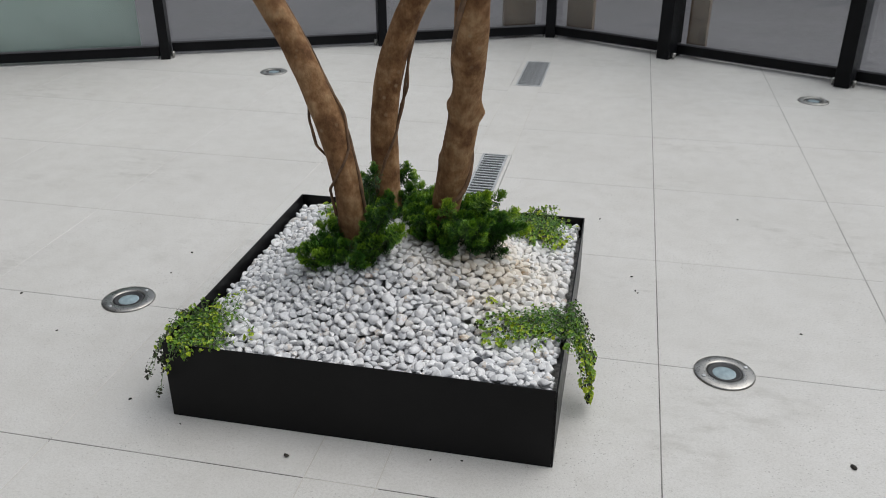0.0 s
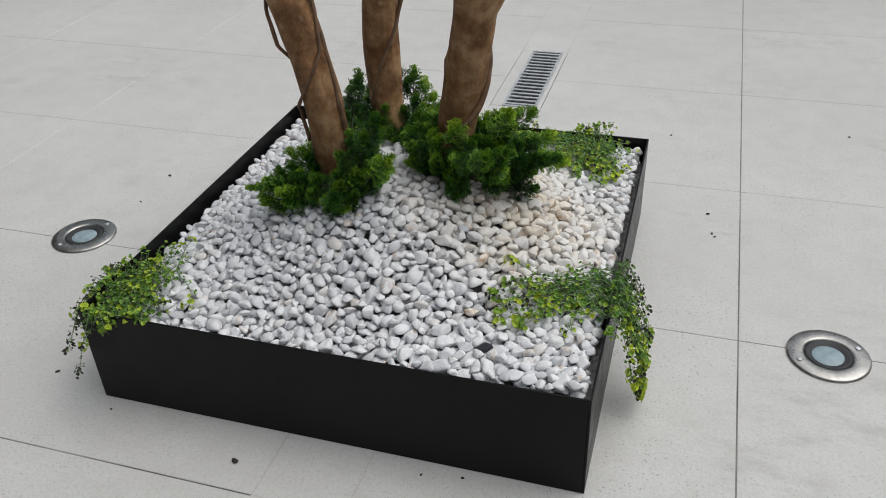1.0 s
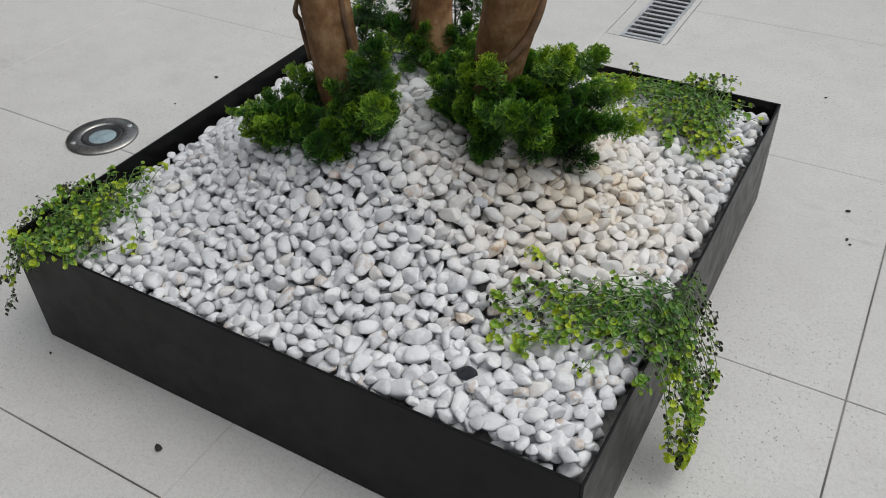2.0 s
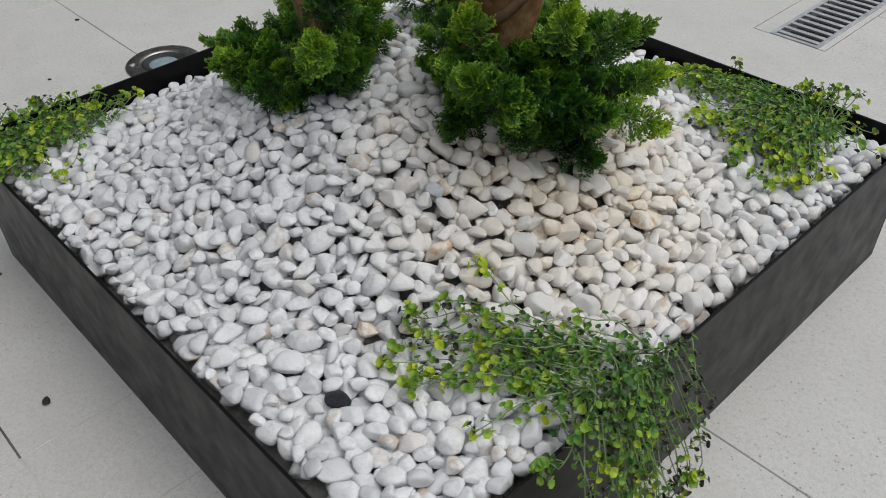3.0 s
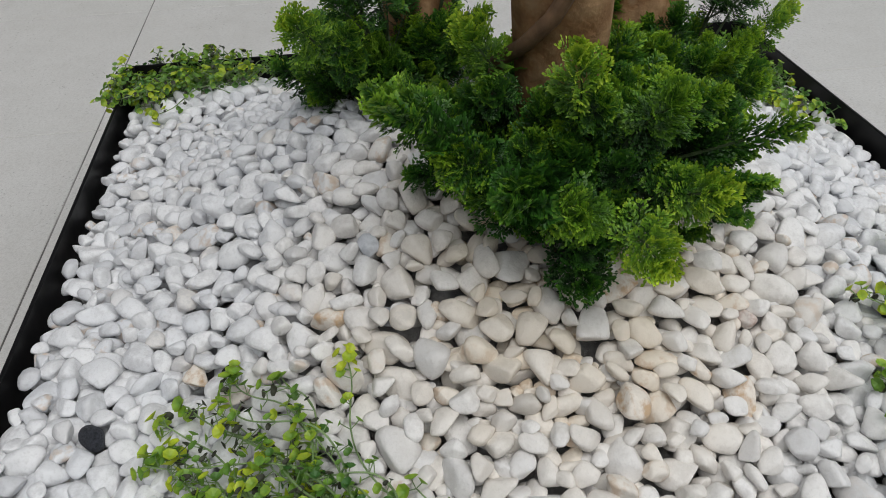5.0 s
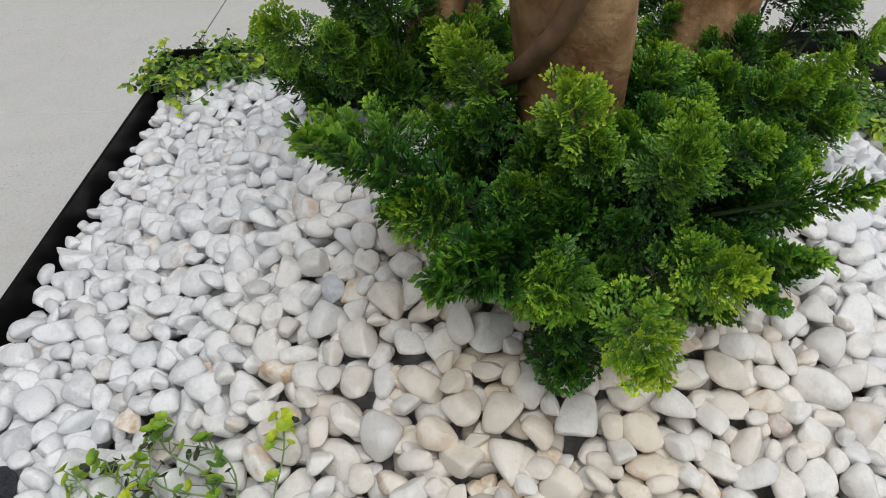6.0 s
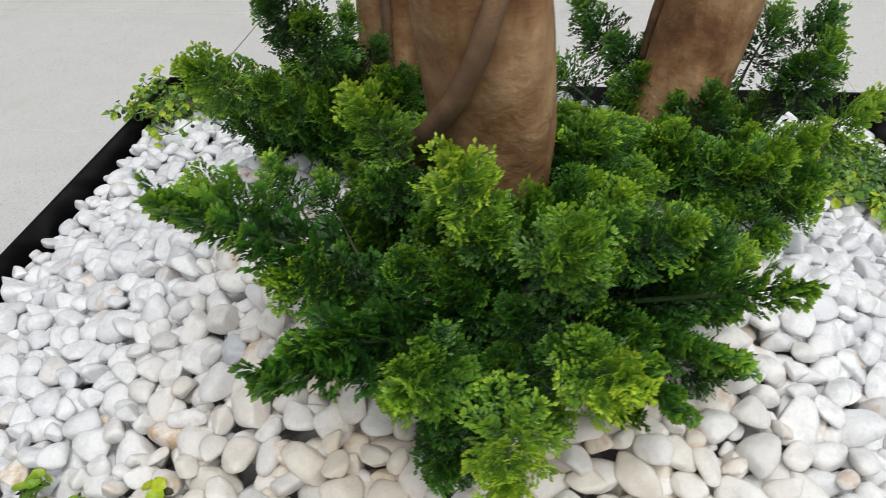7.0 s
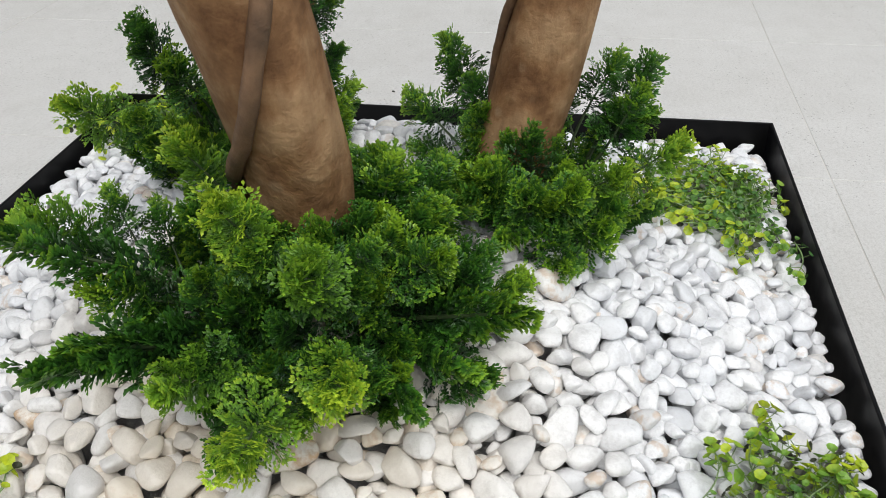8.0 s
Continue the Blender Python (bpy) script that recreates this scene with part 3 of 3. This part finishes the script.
# ---- shrubs of small fan leaves ----
def sprig_mesh(seed, kind):
    """One sprig about 0.1 m long, growing along z; its tone runs from the shaded foot to the young tips."""
    r = random.Random(seed)
    verts, faces, index, tip_tone = [], [], [], []
    length = 0.10 if kind == "tuft" else 0.13
    bend = Vector((r.uniform(-0.25, 0.25), r.uniform(-0.25, 0.25), 0))

    def spine(t):
        return Vector((0, 0, length * t)) + bend * (length * t * t * 0.5)

    v, f = tube([spine(i / 6) for i in range(7)], [0.0022 * (1 - 0.6 * i / 6) for i in range(7)], 5)
    verts += v
    faces += f
    index += [1] * len(f)
    tip_tone += [0.1] * len(v)

    def scale_leaf(at, way, side, up, ln, wd, ag):
        """A tiny blunt scale, folded along its middle."""
        k = len(verts)
        end = at + way * ln
        verts.extend([at, at + way * ln * 0.62 + side * wd + up * wd * 0.6, end + up * wd * 0.2, at + way * ln * 0.62 - side * wd + up * wd * 0.6])
        tip_tone.extend([ag * 0.7, ag, min(1, ag * 1.2), ag])
        faces.extend([(k, k + 1, k + 2), (k, k + 2, k + 3)])
        index.extend([0, 0])

    def frond(at, way, up, ln, ag, curl, broad):
        """A flat, lacy fan of branchlets set with scales."""
        side = way.cross(up).normalized()
        pairs = 6
        for i in range(pairs):
            s = 0.22 + 0.74 * i / pairs
            p = at + way * ln * s + up * ln * curl * s * s
            reach = ln * broad * (0.55 + 0.9 * s) * (1.25 - 0.85 * s) * r.uniform(0.8, 1.2)
            for sg in (-1, 1):
                b = (way * 0.75 + side * sg * 0.72 + up * (curl * s + r.uniform(-0.15, 0.25))).normalized()
                c = b.cross(up).normalized()
                for j in range(3):
                    q = p + b * reach * (0.20 + 0.36 * j)
                    d = (b + c * r.uniform(-0.7, 0.7) + up * r.uniform(-0.2, 0.4)).normalized()
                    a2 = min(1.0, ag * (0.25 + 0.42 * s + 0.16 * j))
                    scale_leaf(q, d, d.cross(up).normalized(), up, r.uniform(0.0042, 0.0062), r.uniform(0.0013, 0.0019), a2)
        tip = at + way * ln * 0.92 + up * ln * curl * 0.85
        for j in range(3):
            d = (way + side * (j - 1) * 0.6 + up * curl).normalized()
            scale_leaf(tip, d, d.cross(up).normalized(), up, 0.0058, 0.0017, min(1.0, ag * 0.95))

    fronds = 46 if kind == "tuft" else 44
    for n in range(fronds):
        t = (n + 0.5) / fronds
        if kind == "tuft":
            t = 0.42 + 0.56 * t ** 0.85
            k = (t - 0.42) / 0.56
            az, el = n * 2.39996 + r.uniform(-0.4, 0.4), radians(-12 + 92 * k ** 1.5 + r.uniform(-16, 16))
            ln, broad, curl = r.uniform(0.026, 0.040) * (1.0 - 0.18 * k), 0.36, r.uniform(-0.25, 0.30)
        else:
            t = 0.16 + 0.82 * t
            k = t
            az, el = (n % 2) * math.pi + r.uniform(-0.75, 0.75), radians(38 + 30 * t * t + r.uniform(-14, 14))
            ln, broad, curl = r.uniform(0.024, 0.036) * (1.2 - 0.55 * t), 0.26, r.uniform(-0.1, 0.4)
        way = Vector((math.cos(az) * math.cos(el), math.sin(az) * math.cos(el), math.sin(el)))
        side = way.cross(Vector((0, 0, 1))).normalized()
        up = side.cross(way)
        side = (side + up * r.uniform(-0.8, 0.8)).normalized()
        up = side.cross(way)
        if up.z < 0:
            up = -up
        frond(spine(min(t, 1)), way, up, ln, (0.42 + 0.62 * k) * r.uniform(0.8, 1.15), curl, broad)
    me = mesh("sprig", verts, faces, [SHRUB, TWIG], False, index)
    att = me.attributes.new("tip_tone", "FLOAT", "POINT")
    att.data.foreach_set("value", tip_tone)
    return me


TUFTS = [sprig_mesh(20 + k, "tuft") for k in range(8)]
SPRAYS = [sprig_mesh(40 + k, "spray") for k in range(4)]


def sprig(parent, root, tip, kind, r):
    root, tip = Vector(root), Vector(tip)
    d = tip - root
    if kind == "spray":
        me, base = r.choice(SPRAYS), 0.13
    else:
        me, base = r.choice(TUFTS), 0.10
    long = d.length
    k = min(1.4 if kind == "spray" else 0.95, max(0.55, long / base))
    start = tip - d.normalized() * base * k
    q = d.to_track_quat("Z", "Y").to_matrix().to_4x4() @ Matrix.Rotation(r.uniform(0, 6.28), 4, "Z")
    ob = child("sprig", me, parent, Matrix.Translation(start) @ q @ Matrix.Scale(k, 4))
    if kind == "lime":
        ob.material_slots[0].link = "OBJECT"
        ob.material_slots[0].material = LIME
    if long > base * k * 1.1:
        pts = [root.lerp(start, i / 4) + Vector((0, 0, -0.008 * math.sin(i / 4 * math.pi))) for i in range(5)]
        v, f = tube(pts, 0.0024, 6)
        child("twig", mesh("twig", v, f, TWIG, True), parent)
    if long > base * k * 1.45 and kind != "spray":
        for at in (0.0, 0.35):
            foot = start.lerp(root, at)
            way = (d.normalized() + Vector((r.uniform(-0.9, 0.9), r.uniform(-0.9, 0.9), r.uniform(-0.2, 0.4)))).normalized()
            q = way.to_track_quat("Z", "Y").to_matrix().to_4x4()
            child("sprig", r.choice(TUFTS), parent, Matrix.Translation(foot) @ q @ Matrix.Scale(0.7 * k, 4))


def shrub(foot, tips, spread, amount, lean, tall, seed, label):
    r = random.Random(seed)
    ob = tagged(new("shrub", None), label, "shrub", "shrubs round the stems")
    fx, fy = foot
    for x, y, z, kind in tips:
        g = 0.35
        root = (fx + (x - fx) * g, fy + (y - fy) * g, mound(fx, fy) + 0.01)
        sprig(ob, root, (x, y, z), kind, r)
    for n in range(amount):
        az = n * 2.39996 + r.uniform(-0.4, 0.4)
        rad = math.sqrt((n + 0.5) / amount)
        ex, ey = math.cos(az), math.sin(az)
        reach = spread * (1 + lean[0] * ex + lean[1] * ey)
        x, y = fx + ex * reach * rad, fy + ey * reach * rad
        z = mound(x, y) + 0.04 + tall * (1 - rad ** 2.2) + r.uniform(-0.02, 0.04)
        back = r.uniform(0.25, 0.6)
        root = (fx + (x - fx) * back, fy + (y - fy) * back, mound(x, y) - 0.005)
        sprig(ob, root, (x, y, z), "spray" if (rad > 0.75 and r.random() < 0.35) else "tuft", r)
    return ob


shrub((0.16, 0.03), [(0.317, 0.073, 0.564, "lime"), (0.376, 0.095, 0.48, "lime"), (0.415, 0.039, 0.465, "lime"), (0.379, -0.024, 0.475, "lime"),
                     (0.289, 0.005, 0.587, "lime"), (0.41, -0.088, 0.54, "spray"), (0.395, -0.07, 0.515, "spray"), (0.315, -0.168, 0.585, "spray"), (0.275, 0.218, 0.49, "spray"),
                     (0.176, -0.072, 0.58, "lime"), (0.269, -0.17, 0.555, "lime"), (0.225, 0.15, 0.515, "tuft"), (0.12, 0.095, 0.53, "tuft"), (0.30, -0.11, 0.50, "tuft"), (0.30, 0.185, 0.435, "spray"), (0.325, 0.15, 0.44, "spray")],
      0.175, 62, (0.12, 0.04), 0.045, 3, "dense green cypress-like shrub with lime tips round a stem")
shrub((-0.12, -0.13), [(0.057, -0.26, 0.56, "lime"), (0.012, -0.198, 0.62, "tuft"), (0.003, -0.16, 0.586, "tuft"), (-0.083, -0.042, 0.66, "tuft"),
                       (-0.31, -0.221, 0.444, "spray"), (-0.06, -0.24, 0.42, "tuft"), (0.002, -0.17, 0.487, "lime"), (-0.22, -0.23, 0.46, "tuft")],
      0.155, 46, (-0.15, -0.22), 0.03, 5, "dark green cypress-like shrub round a leaning stem")
shrub((-0.05, 0.22), [(-0.21, 0.10, 0.535, "tuft"), (-0.17, 0.14, 0.50, "tuft"), (0.05, 0.26, 0.475, "tuft"), (0.06, 0.21, 0.475, "tuft"), (0.03, 0.15, 0.47, "tuft"), (0.13, 0.20, 0.46, "spray"),
                      (-0.06, 0.33, 0.53, "tuft"), (-0.12, 0.33, 0.55, "tuft"), (-0.18, 0.29, 0.53, "tuft"), (0.0, 0.30, 0.475, "lime"), (-0.16, 0.06, 0.48, "tuft"), (-0.20, 0.22, 0.52, "tuft"), (-0.04, 0.37, 0.48, "lime")],
      0.14, 32, (-0.05, 0.12), 0.012, 9, "green cypress-like shrub round the farther stem")


# ---- trailing creepers with small round leaves ----
def runner_mesh(path, r, tip_young, buds, step):
    verts, faces, index, tip_tone = [], [], [], []
    v, f = tube(path, [0.0013 * (1 - 0.45 * i / len(path)) for i in range(len(path))], 5)
    verts += v
    faces += f
    index += [1] * len(f)
    tip_tone += [0.2] * len(v)

    def leaf(at, way, size, mat, ag):
        n = (way + Vector((r.uniform(-0.5, 0.5), r.uniform(-0.5, 0.5), r.uniform(0.1, 0.9)))).normalized()
        u = n.orthogonal().normalized()
        w = n.cross(u)
        k = len(verts)
        verts.append(at)
        tip_tone.append(ag * 0.75)
        for j in range(7):
            a = j * math.tau / 7
            s = size * (1.0 if j else 0.8)
            verts.append(at + (u * math.cos(a) + w * math.sin(a)) * s + n * size * 0.45)
            tip_tone.append(ag)
        for j in range(7):
            faces.append((k, k + 1 + j, k + 1 + (j + 1) % 7))
            index.append(mat)

    steps = len(path)
    for i in range(3, steps):
        t = i / steps
        if i % step and t < 0.88:
            continue
        d = (path[i] - path[i - 1]).normalized()
        last = t > 0.9
        for n in range(3 if last else 2):
            o = Vector((r.gauss(0, 1), r.gauss(0, 1), r.gauss(0.35, 0.7)))
            o = (o - d * o.dot(d)).normalized() * r.uniform(0.005, 0.012) + d * (r.uniform(0, 0.008))
            at = path[i] + o
            bud = r.random() < buds * (0.4 + 0.9 * t)
            kx = len(verts)
            pv, pf = tube([path[i], path[i] + o * 0.6, at], 0.0006, 3, False)
            verts.extend(pv), tip_tone.extend([0.2] * len(pv)), index.extend([1] * len(pf))
            faces.extend([tuple(q + kx for q in ff) for ff in pf])
            young = min(1.0, 0.3 + 0.6 * t * t * tip_young + r.uniform(-0.2, 0.3))
            size = r.uniform(0.0052, 0.0080) if last else r.uniform(0.0034, 0.0060)
            leaf(at, o.normalized(), size * (0.75 if bud else 1), 2 if bud else 0, max(0.05, young if last else young - 0.10))
    me = mesh("runner", verts, faces, [CREEPER, STEM, BUD], False, index)
    att = me.attributes.new("tip_tone", "FLOAT", "POINT")
    att.data.foreach_set("value", tip_tone)
    return me


def creeper(root, runs, seed, label, buds, step, loose=0.03):
    """runs: (bearing, spread, number, shortest, longest, lift) and, if it differs, the share of dry buds."""
    r = random.Random(seed)
    ob = tagged(new("trailing_plant", None), label, "plant", "trailing plants at the rim")
    for bearing, fan, number, short, long, lift, *dry in runs:
        for n in range(number):
            p = Vector((root[0] + r.gauss(0, loose * 0.7), root[1] + r.gauss(0, loose), 0))
            p.x, p.y = max(-0.58, min(0.58, p.x)), max(-0.58, min(0.58, p.y))
            p.z = mound(p.x, p.y) - 0.01
            az = start_az = radians(bearing + r.uniform(-fan, fan))
            length = r.uniform(short, long)
            steps = int(length / 0.008)
            path, curl, over = [p.copy()], r.uniform(-0.06, 0.06), False
            high = r.uniform(0.3, 1.0) * lift
            for i in range(steps):
                t = (i + 1) / steps
                curl += r.gauss(0, 0.065) - 0.13 * (az - start_az)
                az += curl * 0.5
                p = p + Vector((math.cos(az), math.sin(az), 0)) * 0.008 * (0.5 if over else 1.0)
                if max(abs(p.x), abs(p.y)) > S - 0.008:
                    over = True
                if over and max(abs(p.x), abs(p.y)) > S + 0.012:
                    p.z -= 0.0078 * min(1.0, 0.25 + (max(abs(p.x), abs(p.y)) - S) * 22)
                    p.z = max(p.z, 0.012)
                    if max(abs(p.x), abs(p.y)) > S + 0.085:
                        for ax in (0, 1):
                            if abs(p[ax]) > S + 0.085:
                                p[ax] -= math.copysign(0.0036, p[ax])
                else:
                    ground = (mound(p.x, p.y) if max(abs(p.x), abs(p.y)) < S - 0.006 else H) + 0.010
                    aim = ground + high * math.sin(min(1.0, t * 1.25) * math.pi * 0.8)
                    p.z += max(-0.006, min(0.006, aim - p.z))
                path.append(p.copy())
            child("runner", runner_mesh(path, r, 1.0, dry[0] if dry else buds, step), ob)
    return ob


creeper((0.56, -0.22), [(226, 24, 30, 0.10, 0.27, 0.02), (205, 20, 8, 0.08, 0.15, 0.02), (262, 22, 9, 0.08, 0.18, 0.02), (322, 26, 38, 0.12, 0.33, 0.03), (0, 30, 14, 0.10, 0.24, 0.05, 0.85)], 21,
        "bright green trailing plant hanging over the planter's rim", 0.2, 3, 0.045)
creeper((0.44, 0.525), [(184, 13, 36, 0.11, 0.31, 0.03), (266, 28, 52, 0.11, 0.27, 0.025), (225, 25, 20, 0.06, 0.14, 0.03), (120, 40, 24, 0.07, 0.12, 0.04), (0, 60, 18, 0.05, 0.10, 0.035)], 22,
        "green trailing plant with dark buds lying on pebbles", 0.2, 3)
creeper((-0.28, 0.51), [(250, 60, 60, 0.07, 0.19, 0.018), (330, 50, 30, 0.07, 0.15, 0.018), (180, 40, 26, 0.08, 0.16, 0.018)], 23,
        "green trailing plant with fine stems in the pebbles", 0.1, 3)
creeper((-0.53, -0.49), [(30, 70, 60, 0.04, 0.10, 0.05), (200, 60, 52, 0.05, 0.12, 0.05), (285, 40, 40, 0.06, 0.17, 0.035), (100, 45, 44, 0.04, 0.095, 0.055), (192, 24, 14, 0.16, 0.30, 0.03, 0.9)], 24,
        "green trailing plant with dark buds over the planter corner", 0.12, 2, 0.045)


# ---- lights set into the floor ----
def ground_light(x, y, turn, label):
    ob = tagged(new("ground_light", None), label, "light", "lights set into the floor")
    ob.location = (x, y, 0.0)
    ob.rotation_euler = (0, 0, turn)
    flange = part("flange", lathe([(0.102, 0.0005), (0.102, 0.004), (0.097, 0.0075), (0.066, 0.009), (0.060, 0.007), (0.058, 0.002)], 56), STEEL, ob, "brushed steel ring", True)
    collar = part("collar", lathe([(0.0578, 0.0018), (0.056, 0.0068), (0.051, 0.0068), (0.044, 0.003), (0.039, 0.0015)], 48), DARK, ob, "dark inner collar", True)
    part("lens", lathe([(0.0388, 0.0012), (0.034, 0.0032), (0.02, 0.0045), (0, 0.005)], 40), LENS, collar, "pale frosted lens", True)
    for k in range(2):
        screw = lathe([(0.0075, 0.0075), (0.0075, 0.0102), (0.005, 0.0112), (0, 0.0112)], 14)
        bmesh.ops.transform(screw, verts=screw.verts, matrix=Matrix.Translation((0.082 * math.cos(k * math.pi), 0.082 * math.sin(k * math.pi), 0)))
        part("screw", screw, GALV, flange, "", True)
    return ob


ground_light(1.129, 0.002, 0.5, "round steel floor light with a frosted lens")
ground_light(-1.133, 0.035, 1.1, "round steel floor light with a frosted lens")
ground_light(1.999, 3.509, 0.2, "round steel floor light near the glazing")
ground_light(-1.934, 3.478, 0.9, "round steel floor light near the glazing")


# ---- drain grates ----
def grate(x0, x1, y0, y1, label):
    ob = tagged(new("drain_grate", None), label, "drain", "drain grates in the floor")
    w = 0.012
    part("frame_side", box(x0, x0 + w, y0, y1, -0.03, 0.003, 0.001), GALV, ob)
    part("frame_side", box(x1 - w, x1, y0, y1, -0.03, 0.003, 0.001), GALV, ob)
    part("frame_end", box(x0 + w, x1 - w, y0, y0 + w, -0.03, 0.003, 0.001), GALV, ob)
    part("frame_end", box(x0 + w, x1 - w, y1 - w, y1, -0.03, 0.003, 0.001), GALV, ob)
    # near-black block gives the slots the shade of an open drain
    part("channel", box(x0 + 0.001, x1 - 0.001, y0 + 0.001, y1 - 0.001, -0.09, -0.031), PIT, ob)
    me = from_bm("slat", box(x0 + w, x1 - w, -0.0075, 0.0075, -0.0035, 0.0022, 0.0008), GALV)
    count = int((y1 - y0 - 2 * w) / 0.036)
    for k in range(count):
        y = y0 + w + (y1 - y0 - 2 * w) * (k + 0.5) / count
        child("slat", me, ob, Matrix.Translation((0, y, 0)))
    return ob


grate(*GRATES[0], "galvanised steel slotted drain grate in the floor")
grate(*GRATES[1], "pale galvanised drain grate near the glazed corner")

# ---- seeds and crumbs on the floor ----
for k, (x, y, size) in enumerate([(-1.083, 0.469, 0.008), (-1.581, -0.009, 0.008), (-0.175, -0.713, 0.011), (-0.779, -0.555, 0.007), (1.457, -0.417, 0.012), (0.809, 0.646, 0.007),
                                  (0.827, 0.527, 0.006), (-1.081, 0.278, 0.005), (-1.27, -0.231, 0.006), (1.426, 0.319, 0.006), (0.654, 1.209, 0.006), (1.297, 1.338, 0.006), (0.337, -0.626, 0.005),
                                  (0.245, -0.64, 0.004), (-0.557, -0.64, 0.004), (0.835, 0.51, 0.005)]):
    bm = pebble_mesh(30 + k, 2)
    bmesh.ops.transform(bm, verts=bm.verts, matrix=Matrix.LocRotScale((x, y, size * 0.35), Euler((0, 0, k * 1.3)), (size, size * 0.65, size * 0.4)))
    tagged(new("seed", from_bm("seed", bm, SEED, True)), "small dark dry seed lying on the floor", "seed", "seeds on the floor")

# ---- floor slabs, cut at the glazed walls ----
COLS = [-5.0, -4.29, -3.445, -2.6, -1.755, -0.91, -0.095, 0.12, 0.91, 1.755, 2.6, 3.445, 4.29, 5.0]
ROWS_Y = [-5.0, -4.07, -3.25, -2.43, -1.61, -0.79, 0.01, 0.82, 1.66, 2.5, 3.34, 4.18, 5.2]
GAP = 0.0014


def inside(x, y):
    return all((m.inverted() @ Vector((x, y, 0))).y < 0.03 for m in (RIGHT, LEFT))


def slab(x0, x1, y0, y1):
    corners = [inside(x, y) for x in (x0, x1) for y in (y0, y1)]
    if not any(corners):
        return
    wide = [0.0018 if v in (-0.79, 0.91) else GAP for v in (x0, x1, y0, y1)]
    bm = box(x0 + wide[0], x1 - wide[1], y0 + wide[2], y1 - wide[3], -0.02, 0.0)
    top = [e for e in bm.edges if all(v.co.z > -0.001 for v in e.verts)]
    bmesh.ops.bevel(bm, geom=top, offset=0.0007, segments=1, affect="EDGES")
    if not all(corners):
        for m in (RIGHT, LEFT):
            bmesh.ops.bisect_plane(bm, geom=list(bm.verts) + list(bm.edges) + list(bm.faces), plane_co=m @ Vector((0, 0.03, 0)), plane_no=m.to_3x3() @ Vector((0, 1, 0)), clear_outer=True)
    if len(bm.faces):
        part("slab", bm, SLAB, floor)


for i in range(len(COLS) - 1):
    for j in range(len(ROWS_Y) - 1):
        x0, x1, y0, y1 = COLS[i], COLS[i + 1], ROWS_Y[j], ROWS_Y[j + 1]
        if i == 6:
            continue
        slab(x0, x1, y0, y1)
for y0, y1 in ((-5, -2.43), (-2.43, -0.79), (-0.79, 0.82), (0.82, GRATES[0][2]), (GRATES[0][3], GRATES[1][2]), (GRATES[1][3], 5.2)):
    slab(-0.095, 0.12, y0, y1)
for x0, x1, y0, y1 in GRATES:
    slab(-0.095, x0 + GAP, y0, y1)
    if x1 < 0.115:
        slab(x1 - GAP, 0.12, y0, y1)
